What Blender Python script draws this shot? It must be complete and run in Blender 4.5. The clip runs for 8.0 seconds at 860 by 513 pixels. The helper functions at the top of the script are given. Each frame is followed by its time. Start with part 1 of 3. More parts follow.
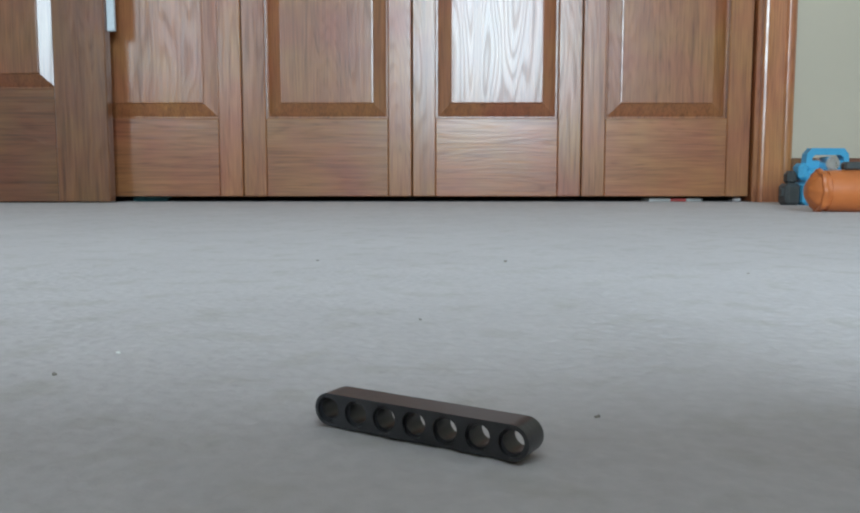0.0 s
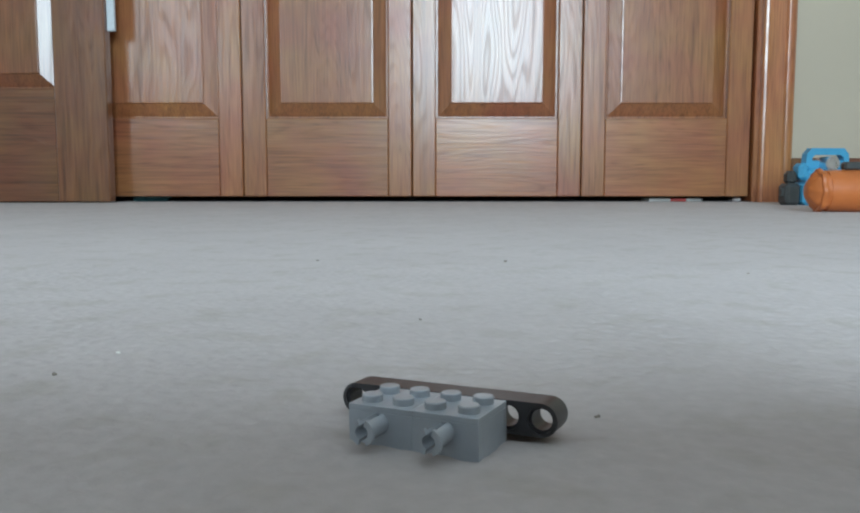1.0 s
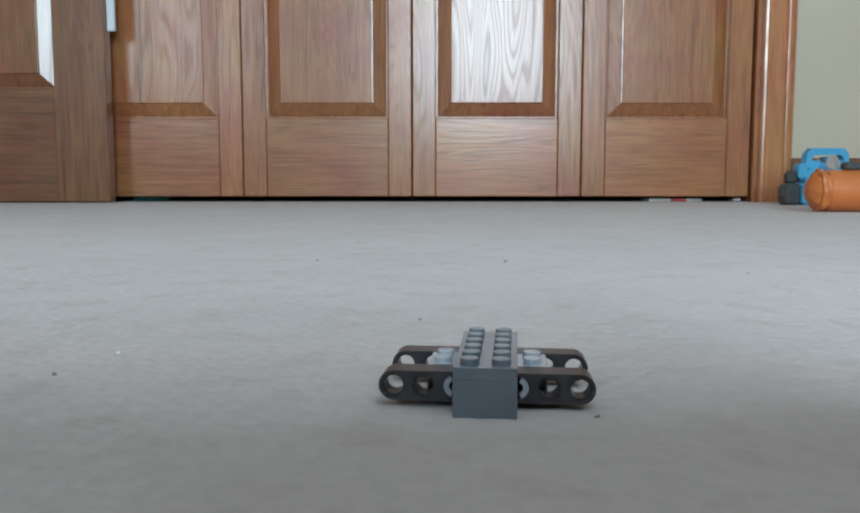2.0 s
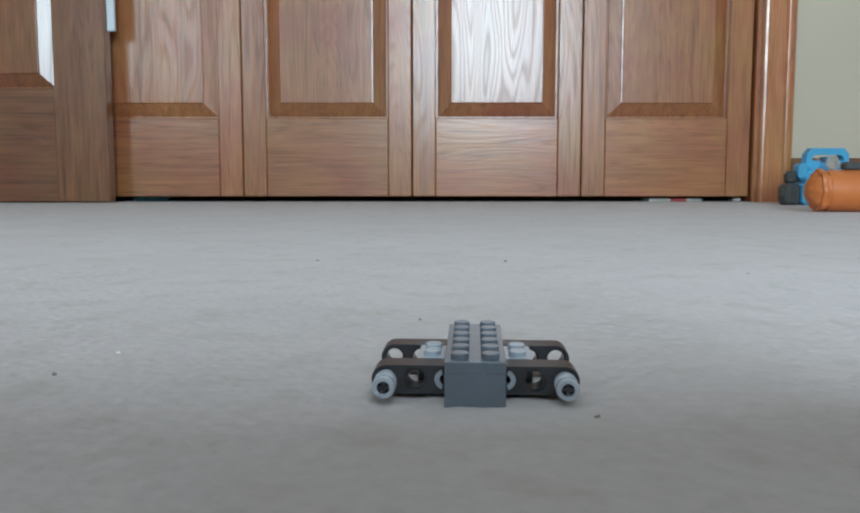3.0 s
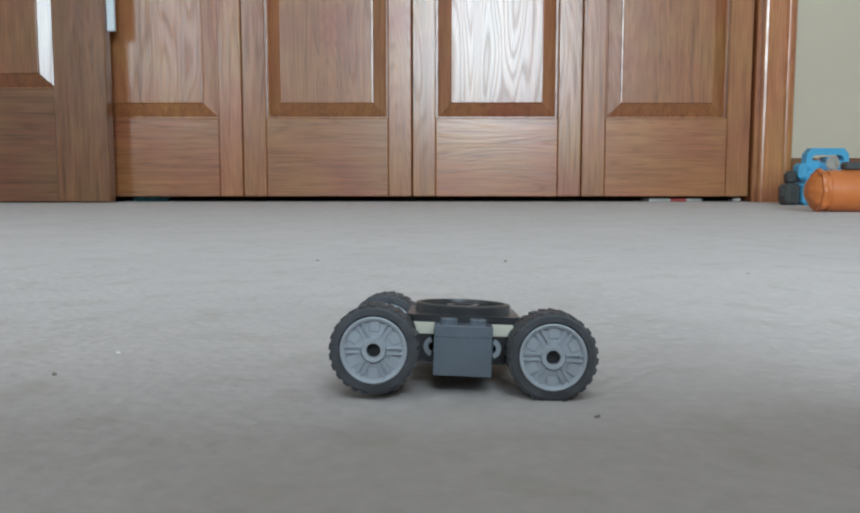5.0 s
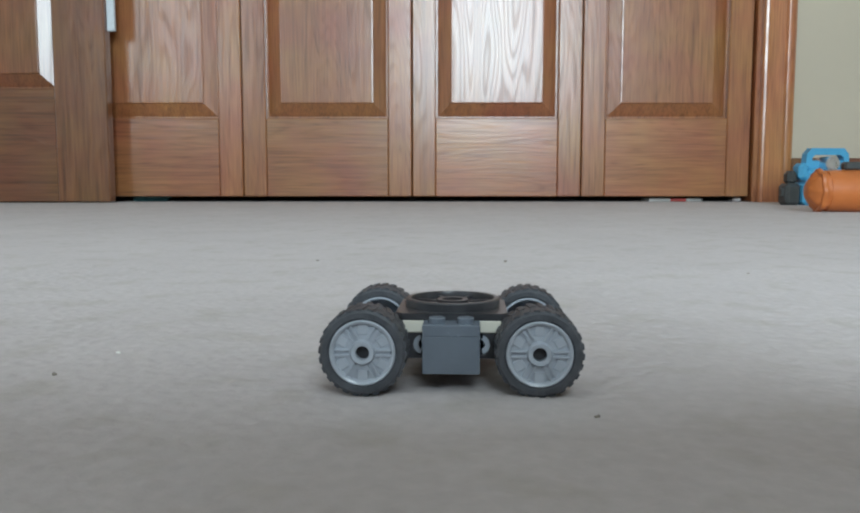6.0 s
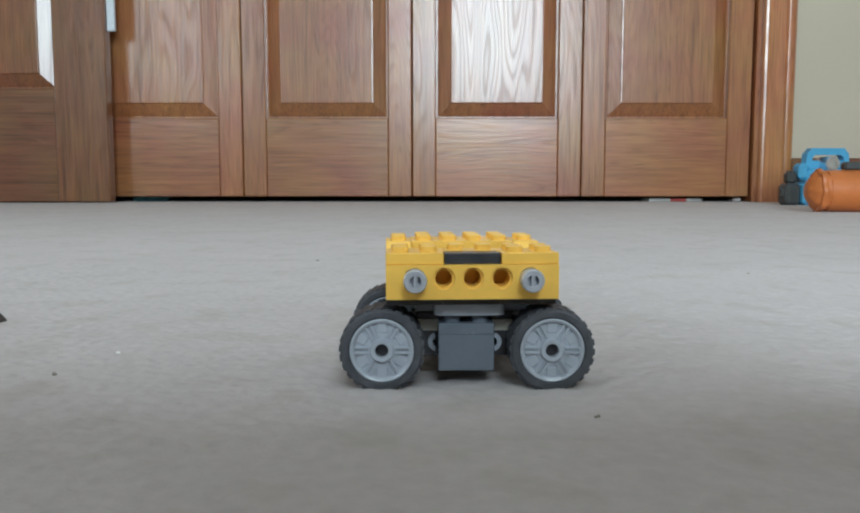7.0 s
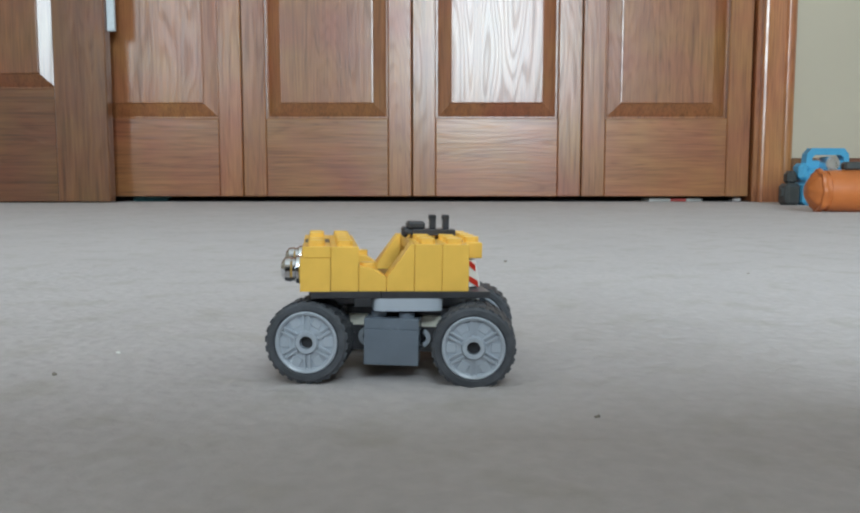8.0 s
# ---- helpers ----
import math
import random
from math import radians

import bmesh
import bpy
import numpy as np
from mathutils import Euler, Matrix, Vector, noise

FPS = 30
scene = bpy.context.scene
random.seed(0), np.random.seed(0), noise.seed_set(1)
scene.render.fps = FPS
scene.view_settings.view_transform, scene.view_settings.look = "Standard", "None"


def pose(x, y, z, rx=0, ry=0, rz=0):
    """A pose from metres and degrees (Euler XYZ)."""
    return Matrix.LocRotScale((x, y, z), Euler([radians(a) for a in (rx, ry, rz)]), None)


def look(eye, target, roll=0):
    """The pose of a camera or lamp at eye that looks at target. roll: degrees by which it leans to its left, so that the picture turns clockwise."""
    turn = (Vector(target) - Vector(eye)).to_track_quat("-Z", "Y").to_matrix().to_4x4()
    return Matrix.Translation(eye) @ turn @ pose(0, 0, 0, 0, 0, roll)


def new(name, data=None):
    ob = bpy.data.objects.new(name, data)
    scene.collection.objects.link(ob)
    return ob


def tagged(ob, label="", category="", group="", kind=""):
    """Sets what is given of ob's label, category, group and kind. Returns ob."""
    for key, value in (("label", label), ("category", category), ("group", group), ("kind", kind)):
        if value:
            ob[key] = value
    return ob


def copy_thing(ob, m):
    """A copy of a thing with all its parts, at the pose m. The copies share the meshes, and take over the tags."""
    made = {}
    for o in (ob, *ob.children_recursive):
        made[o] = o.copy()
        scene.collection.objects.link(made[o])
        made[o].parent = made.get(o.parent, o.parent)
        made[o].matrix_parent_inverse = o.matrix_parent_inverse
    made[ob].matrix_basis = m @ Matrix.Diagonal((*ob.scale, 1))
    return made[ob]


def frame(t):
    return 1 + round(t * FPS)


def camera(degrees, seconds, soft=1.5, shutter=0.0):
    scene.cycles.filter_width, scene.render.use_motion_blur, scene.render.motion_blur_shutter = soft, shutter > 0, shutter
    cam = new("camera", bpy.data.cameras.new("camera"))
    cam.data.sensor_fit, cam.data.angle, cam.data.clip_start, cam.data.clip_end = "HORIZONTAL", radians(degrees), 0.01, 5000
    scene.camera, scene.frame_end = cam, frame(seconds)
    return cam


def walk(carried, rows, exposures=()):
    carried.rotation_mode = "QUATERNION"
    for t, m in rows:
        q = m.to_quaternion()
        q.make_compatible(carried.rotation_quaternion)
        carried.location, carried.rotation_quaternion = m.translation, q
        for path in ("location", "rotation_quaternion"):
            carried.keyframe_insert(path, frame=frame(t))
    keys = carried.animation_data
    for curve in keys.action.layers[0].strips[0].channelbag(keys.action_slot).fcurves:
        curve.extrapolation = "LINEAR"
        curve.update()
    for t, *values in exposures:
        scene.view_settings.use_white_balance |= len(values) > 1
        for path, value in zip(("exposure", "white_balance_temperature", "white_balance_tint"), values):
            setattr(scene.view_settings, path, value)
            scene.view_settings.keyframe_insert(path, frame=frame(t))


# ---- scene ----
cam = camera(56.49, 8.0, soft=2.1)
CAM_POSE = pose(0, 0, 0.0579, 90 - 5.44, 0, 0)
walk(cam, [(0.0, CAM_POSE), (8.0, CAM_POSE)], exposures=[(0.0, 0.05, 5950, 2), (1.5, 0.05, 6050, 2.5), (3.5, 0.06, 6080, 3.5), (4.5, 0.08, 6230, 4), (8.0, 0.06, 6330, 4)])

# ---- light: daylight through two windows in the wall behind ----
world = bpy.data.worlds.new("sky")
scene.world = world
world.use_nodes = True
wn = world.node_tree.nodes
sky = wn.new("ShaderNodeTexSky")
sky.sky_type, sky.sun_disc = "NISHITA", False
sky.sun_elevation, sky.sun_rotation = radians(50), radians(150)
wn["Background"].inputs["Strength"].default_value = 0.12
world.node_tree.links.new(sky.outputs[0], wn["Background"].inputs["Color"])

BACK = -1.9            # wall behind, with the windows
WINDOWS = [(-2.3, -1.5, 0.62, 2.0), (-0.10, 1.0, 0.56, 2.0)]
for x0, x1, z0, z1 in WINDOWS:
    lamp = bpy.data.lights.new("window_light", "AREA")
    lamp.shape, lamp.size, lamp.size_y = "RECTANGLE", x1 - x0 - 0.1, z1 - z0 - 0.1
    lamp.energy, lamp.color = (20 if x0 < -1 else 98), (0.785, 0.895, 0.985)
    ob = new("window_light", lamp)
    ob.matrix_world = look(((x0 + x1) / 2, BACK - 0.06, (z0 + z1) / 2), ((x0 + x1) / 2, 2, (z0 + z1) / 2 - 0.35))


# ---- materials ----
def material(name, colour, rough=0.5, metal=0.0, vary=0.0, scale=30.0, bump=0.0, bump_scale=200.0, coat=0.0, spec=0.5):
    m = bpy.data.materials.new(name)
    m.use_nodes = True
    nt = m.node_tree
    b = nt.nodes["Principled BSDF"]
    b.inputs["Base Color"].default_value = (*colour, 1)
    b.inputs["Roughness"].default_value = rough
    b.inputs["Metallic"].default_value = metal
    b.inputs["Coat Weight"].default_value = coat
    b.inputs["Specular IOR Level"].default_value = spec
    tc = nt.nodes.new("ShaderNodeTexCoord")
    if vary:
        n = nt.nodes.new("ShaderNodeTexNoise")
        n.inputs["Scale"].default_value, n.inputs["Detail"].default_value = scale, 5
        nt.links.new(tc.outputs["Object"], n.inputs["Vector"])
        r = nt.nodes.new("ShaderNodeValToRGB")
        r.color_ramp.elements[0].position, r.color_ramp.elements[1].position = 0.3, 0.7
        r.color_ramp.elements[0].color = (*[c * (1 - vary) for c in colour], 1)
        r.color_ramp.elements[1].color = (*[min(1, c * (1 + vary)) for c in colour], 1)
        nt.links.new(n.outputs[0], r.inputs[0])
        nt.links.new(r.outputs[0], b.inputs["Base Color"])
        mr = nt.nodes.new("ShaderNodeMapRange")
        mr.inputs["To Min"].default_value, mr.inputs["To Max"].default_value = max(0.03, rough - 0.08), min(1, rough + 0.08)
        nt.links.new(n.outputs[0], mr.inputs["Value"])
        nt.links.new(mr.outputs[0], b.inputs["Roughness"])
    if bump:
        n2 = nt.nodes.new("ShaderNodeTexNoise")
        n2.inputs["Scale"].default_value, n2.inputs["Detail"].default_value = bump_scale, 6
        nt.links.new(tc.outputs["Object"], n2.inputs["Vector"])
        bp = nt.nodes.new("ShaderNodeBump")
        bp.inputs["Strength"].default_value, bp.inputs["Distance"].default_value = bump, 0.002
        nt.links.new(n2.outputs[0], bp.inputs["Height"])
        nt.links.new(bp.outputs[0], b.inputs["Normal"])
    return m


def oak(name, upright, dark=1.0):
    """Varnished honey oak with cathedral grain along z (upright) or x."""
    m = bpy.data.materials.new(name)
    m.use_nodes = True
    nt = m.node_tree
    b = nt.nodes["Principled BSDF"]
    tc, info = nt.nodes.new("ShaderNodeTexCoord"), nt.nodes.new("ShaderNodeObjectInfo")
    off = nt.nodes.new("ShaderNodeVectorMath")
    off.operation = "MULTIPLY_ADD"
    off.inputs[1].default_value = (1, 1, 1)
    sc = nt.nodes.new("ShaderNodeVectorMath")
    sc.operation = "SCALE"
    sc.inputs[0].default_value = (3.1, 7.7, 5.3)
    nt.links.new(info.outputs["Random"], sc.inputs["Scale"])
    nt.links.new(tc.outputs["Object"], off.inputs[0])
    nt.links.new(sc.outputs[0], off.inputs[2])

    def stretched(across, along):
        mp = nt.nodes.new("ShaderNodeMapping")
        mp.inputs["Scale"].default_value = (across, across, along) if upright else (along, across, across)
        nt.links.new(off.outputs[0], mp.inputs["Vector"])
        return mp

    # broad cathedral figure
    big = nt.nodes.new("ShaderNodeTexNoise")
    big.inputs["Scale"].default_value, big.inputs["Detail"].default_value = 1.0, 3
    nt.links.new(stretched(4.4, 0.5).outputs[0], big.inputs["Vector"])
    wave = nt.nodes.new("ShaderNodeMath")
    wave.operation = "MULTIPLY"
    wave.inputs[1].default_value = 300
    nt.links.new(big.outputs[0], wave.inputs[0])
    sine = nt.nodes.new("ShaderNodeMath")
    sine.operation = "SINE"
    nt.links.new(wave.outputs[0], sine.inputs[0])
    # fine pores
    fine = nt.nodes.new("ShaderNodeTexNoise")
    fine.inputs["Scale"].default_value, fine.inputs["Detail"].default_value = 1.0, 4
    nt.links.new(stretched(270, 9).outputs[0], fine.inputs["Vector"])
    mid = nt.nodes.new("ShaderNodeTexNoise")
    mid.inputs["Scale"].default_value, mid.inputs["Detail"].default_value = 1.0, 3
    nt.links.new(stretched(55, 3.5).outputs[0], mid.inputs["Vector"])
    tone = nt.nodes.new("ShaderNodeMapRange")
    tone.inputs["From Min"].default_value, tone.inputs["From Max"].default_value = -1, 1
    nt.links.new(sine.outputs[0], tone.inputs["Value"])
    thin = nt.nodes.new("ShaderNodeMath")
    thin.operation = "POWER"
    thin.inputs[1].default_value = 3.0
    nt.links.new(tone.outputs[0], thin.inputs[0])
    # growth lines break up into short dark flecks
    fleck = nt.nodes.new("ShaderNodeTexNoise")
    fleck.inputs["Scale"].default_value, fleck.inputs["Detail"].default_value = 1.0, 3
    nt.links.new(stretched(120, 6).outputs[0], fleck.inputs["Vector"])
    chop = nt.nodes.new("ShaderNodeMapRange")
    chop.inputs["From Min"].default_value, chop.inputs["From Max"].default_value = 0.40, 0.62
    chop.inputs["To Max"].default_value = 0.14
    nt.links.new(fleck.outputs[0], chop.inputs["Value"])
    lines = nt.nodes.new("ShaderNodeMath")
    lines.operation = "MULTIPLY"
    nt.links.new(thin.outputs[0], lines.inputs[0])
    nt.links.new(chop.outputs[0], lines.inputs[1])
    s1 = nt.nodes.new("ShaderNodeMath")
    s1.operation = "MULTIPLY_ADD"
    s1.inputs[1].default_value = 0.72
    nt.links.new(fine.outputs[0], s1.inputs[0])
    nt.links.new(lines.outputs[0], s1.inputs[2])
    s2 = nt.nodes.new("ShaderNodeMath")
    s2.operation = "MULTIPLY_ADD"
    s2.inputs[1].default_value = 0.55
    nt.links.new(mid.outputs[0], s2.inputs[0])
    nt.links.new(s1.outputs[0], s2.inputs[2])
    ramp = nt.nodes.new("ShaderNodeValToRGB")
    e = ramp.color_ramp.elements
    e[0].position, e[1].position = 0.50, 0.96
    e[0].color = (0.355 * dark, 0.130 * dark, 0.049 * dark, 1)
    e[1].color = (0.155 * dark, 0.053 * dark, 0.022 * dark, 1)
    nt.links.new(s2.outputs[0], ramp.inputs[0])
    # each board has a tone of its own, and broad reddish figure
    blot = nt.nodes.new("ShaderNodeTexNoise")
    blot.inputs["Scale"].default_value, blot.inputs["Detail"].default_value = 6.0, 2
    nt.links.new(off.outputs[0], blot.inputs["Vector"])
    val = nt.nodes.new("ShaderNodeMath")
    val.operation = "MULTIPLY_ADD"
    val.inputs[1].default_value, val.inputs[2].default_value = 0.22, 0.78
    nt.links.new(info.outputs["Random"], val.inputs[0])
    val2 = nt.nodes.new("ShaderNodeMath")
    val2.operation = "MULTIPLY_ADD"
    val2.inputs[1].default_value = 0.22
    nt.links.new(blot.outputs[0], val2.inputs[0])
    nt.links.new(val.outputs[0], val2.inputs[2])
    hsv = nt.nodes.new("ShaderNodeHueSaturation")
    nt.links.new(val2.outputs[0], hsv.inputs["Value"])
    hue = nt.nodes.new("ShaderNodeMath")          # some boards redder, some more olive
    hue.operation = "MULTIPLY_ADD"
    hue.inputs[1].default_value, hue.inputs[2].default_value = 0.06, 0.473
    nt.links.new(blot.outputs[0], hue.inputs[0])
    nt.links.new(hue.outputs[0], hsv.inputs["Hue"])
    nt.links.new(ramp.outputs[0], hsv.inputs["Color"])
    nt.links.new(hsv.outputs[0], b.inputs["Base Color"])
    b.inputs["Roughness"].default_value = 0.38
    b.inputs["Coat Weight"].default_value, b.inputs["Coat Roughness"].default_value = 1.0, 0.23
    b.inputs["Coat IOR"].default_value = 1.54
    gloss = nt.nodes.new("ShaderNodeMath")        # open pores and growth lines take the varnish less well
    gloss.operation = "MULTIPLY_ADD"
    gloss.use_clamp = True
    gloss.inputs[1].default_value, gloss.inputs[2].default_value = -0.5, 1.0
    nt.links.new(thin.outputs[0], gloss.inputs[0])
    nt.links.new(gloss.outputs[0], b.inputs["Coat Weight"])
    bp = nt.nodes.new("ShaderNodeBump")
    bp.inputs["Strength"].default_value, bp.inputs["Distance"].default_value = 0.3, 0.0004
    nt.links.new(fine.outputs[0], bp.inputs["Height"])
    nt.links.new(bp.outputs[0], b.inputs["Normal"])
    nt.links.new(bp.outputs[0], b.inputs["Coat Normal"])
    return m


OAK_V, OAK_H = oak("oak_upright", True), oak("oak_across", False)
OAK_PALE = oak("pale_oak_upright", True, 1.3)
# same oak with its colour scaled down for the open room door, rails most
OAK_DV, OAK_DH = oak("room_door_oak_upright", True, 0.62), oak("room_door_oak_across", False, 0.48)
WALL = material("painted_wall", (0.50, 0.44, 0.345), 0.8, vary=0.04, scale=3, bump=0.15, bump_scale=250)
CEIL = material("white_ceiling", (0.8, 0.8, 0.78), 0.9, vary=0.03, scale=4, bump=0.2, bump_scale=120)
# dark wall colour holds the closet's shade
DARK = material("closet_painted_shade", (0.22, 0.19, 0.16), 0.9, vary=0.2, scale=5)
BLACK = material("black_plastic", (0.046, 0.046, 0.051), 0.34, vary=0.25, scale=160, bump=0.04, bump_scale=900, spec=0.5)
LGREY = material("light_grey_plastic", (0.450, 0.490, 0.550), 0.22, vary=0.05, scale=140, bump=0.03, bump_scale=900)
DGREY = material("dark_grey_plastic", (0.160, 0.188, 0.228), 0.24, vary=0.06, scale=140, bump=0.03, bump_scale=900)
WHITE = material("cream_plastic", (0.80, 0.77, 0.66), 0.3, vary=0.03, scale=140)
YELLOW = material("yellow_plastic", (0.92, 0.55, 0.105), 0.3, vary=0.05, scale=120, bump=0.03, bump_scale=900)
BROWN = material("brown_plastic", (0.10, 0.030, 0.016), 0.33, vary=0.08, scale=140)
RED = material("red_print", (0.55, 0.03, 0.015), 0.35, vary=0.06, scale=200)
TYRE = material("tyre_rubber", (0.074, 0.079, 0.091), 0.55, vary=0.25, scale=220, bump=0.2, bump_scale=700)
CHROME = material("chrome", (0.72, 0.73, 0.75), 0.14, metal=1.0, vary=0.05, scale=90)
BLUE = material("blue_plastic", (0.08, 0.34, 0.56), 0.35, vary=0.12, scale=25)
ORANGE = material("orange_plastic", (0.52, 0.155, 0.04), 0.36, vary=0.12, scale=18)
SMOKE = material("smoked_plastic", (0.05, 0.055, 0.055), 0.35, vary=0.3, scale=40)
PAPER = material("paper", (0.75, 0.74, 0.70), 0.7, vary=0.06, scale=40)
TEAL = material("teal_fabric", (0.12, 0.30, 0.32), 0.8, vary=0.2, scale=60)
PALE = material("pale_cloth", (0.62, 0.68, 0.72), 0.7, vary=0.08, scale=60, bump=0.2, bump_scale=300)
LINT = material("lint", (0.28, 0.25, 0.22), 0.9, vary=0.3, scale=300)
STEEL = material("brushed_steel", (0.68, 0.69, 0.71), 0.3, metal=1.0, vary=0.1, scale=60)
DEVICE = material("device_black", (0.02, 0.02, 0.022), 0.4, vary=0.2, scale=30)
SILVER = material("silver_plastic", (0.55, 0.57, 0.62), 0.3, metal=0.35, vary=0.06, scale=150)
GLASSY = material("window_paint", (0.78, 0.78, 0.76), 0.4, vary=0.04, scale=10)


def carpet_material():
    m = bpy.data.materials.new("cream_carpet")
    m.use_nodes = True
    nt = m.node_tree
    b = nt.nodes["Principled BSDF"]
    tc = nt.nodes.new("ShaderNodeTexCoord")
    geo = nt.nodes.new("ShaderNodeNewGeometry")
    patch, speck = nt.nodes.new("ShaderNodeTexNoise"), nt.nodes.new("ShaderNodeTexNoise")
    patch.inputs["Scale"].default_value, patch.inputs["Detail"].default_value = 9, 4
    speck.inputs["Scale"].default_value, speck.inputs["Detail"].default_value = 210, 3
    for n in (patch, speck):
        nt.links.new(geo.outputs["Position"], n.inputs["Vector"])
    add = nt.nodes.new("ShaderNodeMath")
    add.operation = "MULTIPLY_ADD"
    add.inputs[1].default_value = 0.55
    nt.links.new(speck.outputs[0], add.inputs[0])
    half = nt.nodes.new("ShaderNodeMath")
    half.operation = "MULTIPLY"
    half.inputs[1].default_value = 0.45
    nt.links.new(patch.outputs[0], half.inputs[0])
    nt.links.new(half.outputs[0], add.inputs[2])
    isl = nt.nodes.new("ShaderNodeMath")
    isl.operation = "MULTIPLY_ADD"
    isl.inputs[1].default_value = 0.10
    nt.links.new(geo.outputs["Random Per Island"], isl.inputs[0])
    nt.links.new(add.outputs[0], isl.inputs[2])
    ramp = nt.nodes.new("ShaderNodeValToRGB")
    e = ramp.color_ramp.elements
    e[0].position, e[1].position = 0.36, 0.70
    e[0].color, e[1].color = (0.462, 0.424, 0.420, 1), (0.536, 0.492, 0.489, 1)
    nt.links.new(isl.outputs[0], ramp.inputs[0])
    stain = nt.nodes.new("ShaderNodeTexNoise")
    stain.inputs["Scale"].default_value, stain.inputs["Detail"].default_value = 38, 6
    nt.links.new(geo.outputs["Position"], stain.inputs["Vector"])
    where = nt.nodes.new("ShaderNodeMapRange")
    where.inputs["From Min"].default_value, where.inputs["From Max"].default_value = 0.53, 0.70
    where.inputs["To Max"].default_value = 0.3
    nt.links.new(stain.outputs[0], where.inputs["Value"])
    mix = nt.nodes.new("ShaderNodeMix")
    mix.data_type = "RGBA"
    mix.inputs[7].default_value = (0.33, 0.30, 0.24, 1)
    nt.links.new(where.outputs[0], mix.inputs[0])
    nt.links.new(ramp.outputs[0], mix.inputs[6])
    nt.links.new(mix.outputs[2], b.inputs["Base Color"])
    b.inputs["Roughness"].default_value = 0.95
    b.inputs["Specular IOR Level"].default_value = 0.1
    b.inputs["Sheen Weight"].default_value = 0.06
    fine = nt.nodes.new("ShaderNodeTexNoise")
    fine.inputs["Scale"].default_value, fine.inputs["Detail"].default_value = 480, 4
    nt.links.new(geo.outputs["Position"], fine.inputs["Vector"])
    bp = nt.nodes.new("ShaderNodeBump")
    bp.inputs["Strength"].default_value, bp.inputs["Distance"].default_value = 0.16, 0.002
    nt.links.new(fine.outputs[0], bp.inputs["Height"])
    nt.links.new(bp.outputs[0], b.inputs["Normal"])
    return m


CARPET = carpet_material()


# ---- mesh helpers ----
def box(bm, x0, x1, y0, y1, z0, z1, bevel=0.0):
    """A block in bm, with softened edges."""
    made = bmesh.ops.create_cube(bm, size=1)["verts"]
    for v in made:
        v.co = Vector(((x0 + x1) / 2 + v.co.x * (x1 - x0), (y0 + y1) / 2 + v.co.y * (y1 - y0), (z0 + z1) / 2 + v.co.z * (z1 - z0)))
    if bevel:
        edges = {e for v in made for e in v.link_edges}
        bmesh.ops.bevel(bm, geom=list(edges), offset=bevel, segments=1, affect="EDGES")


def lathe(bm, profile, axis="z", centre=(0, 0, 0), seg=24):
    """A ring of faces round an axis through centre; profile: (radius, height) points."""
    rings = []
    for r, h in profile:
        ring = []
        for k in range(seg):
            a = 2 * math.pi * k / seg
            c, s = r * math.cos(a), r * math.sin(a)
            p = {"z": (c, s, h), "y": (c, h, s), "x": (h, c, s)}[axis]
            ring.append(bm.verts.new(Vector(p) + Vector(centre)))
        rings.append(ring)
    for a, b in zip(rings, rings[1:]):
        for k in range(seg):
            bm.faces.new((a[k], a[(k + 1) % seg], b[(k + 1) % seg], b[k]))
    return rings


def cap(bm, ring):
    bm.faces.new(ring)


def disc(bm, r, h0, h1, axis="z", centre=(0, 0, 0), seg=20, bevel=0.0):
    """A closed cylinder with a small chamfer at its far end h1."""
    d = 1 if h1 > h0 else -1
    prof = [(r, h0), (r, h1 - d * bevel), (r - bevel, h1)] if bevel else [(r, h0), (r, h1)]
    rings = lathe(bm, prof, axis, centre, seg)
    cap(bm, rings[0])
    cap(bm, rings[-1])


def prism(bm, outline, y0, y1, bevel=0.0):
    """An outline of (x, z) points drawn out along y."""
    a = [bm.verts.new((x, y0, z)) for x, z in outline]
    b = [bm.verts.new((x, y1, z)) for x, z in outline]
    faces = [bm.faces.new(a), bm.faces.new(b)]
    n = len(a)
    for k in range(n):
        faces.append(bm.faces.new((a[k], a[(k + 1) % n], b[(k + 1) % n], b[k])))
    if bevel:
        bmesh.ops.bevel(bm, geom=list({e for f in faces for e in f.edges}), offset=bevel, segments=1, affect="EDGES")


def finish(bm, name, mat, smooth=30):
    bmesh.ops.recalc_face_normals(bm, faces=bm.faces)
    me = bpy.data.meshes.new(name)
    bm.to_mesh(me)
    bm.free()
    me.materials.append(mat)
    if smooth:
        me.shade_smooth()
        me.set_sharp_from_angle(angle=radians(smooth))
    return me


def part(name, bm, mat, parent, label="", at=None, smooth=30):
    ob = new(name, finish(bm, name, mat, smooth))
    ob.parent = parent
    if at is not None:
        ob.matrix_basis = at
    return tagged(ob, label)


def thing(name, label, category, at=None, group="", kind=""):
    ob = new(name)
    if at is not None:
        ob.matrix_basis = at
    return tagged(ob, label, category, group, kind)


def single(name, bm, mat, label, category="", group="", kind="", at=None):
    ob = new(name, finish(bm, name, mat))
    if at is not None:
        ob.matrix_basis = at
    return tagged(ob, label, category, group, kind)


# ---- the room ----
FLOOR = -0.0016        # backing of the carpet
PILE = FLOOR + 0.0007   # mean height of the pile
DOOR_Y = 2.215         # face of the closet doors
WALL_Y = 2.20          # face of the wall round the closet
LEFT, RIGHT, TOP = -2.6, 2.6, 2.42
JAMB_L, JAMB_R = -0.985, 0.902


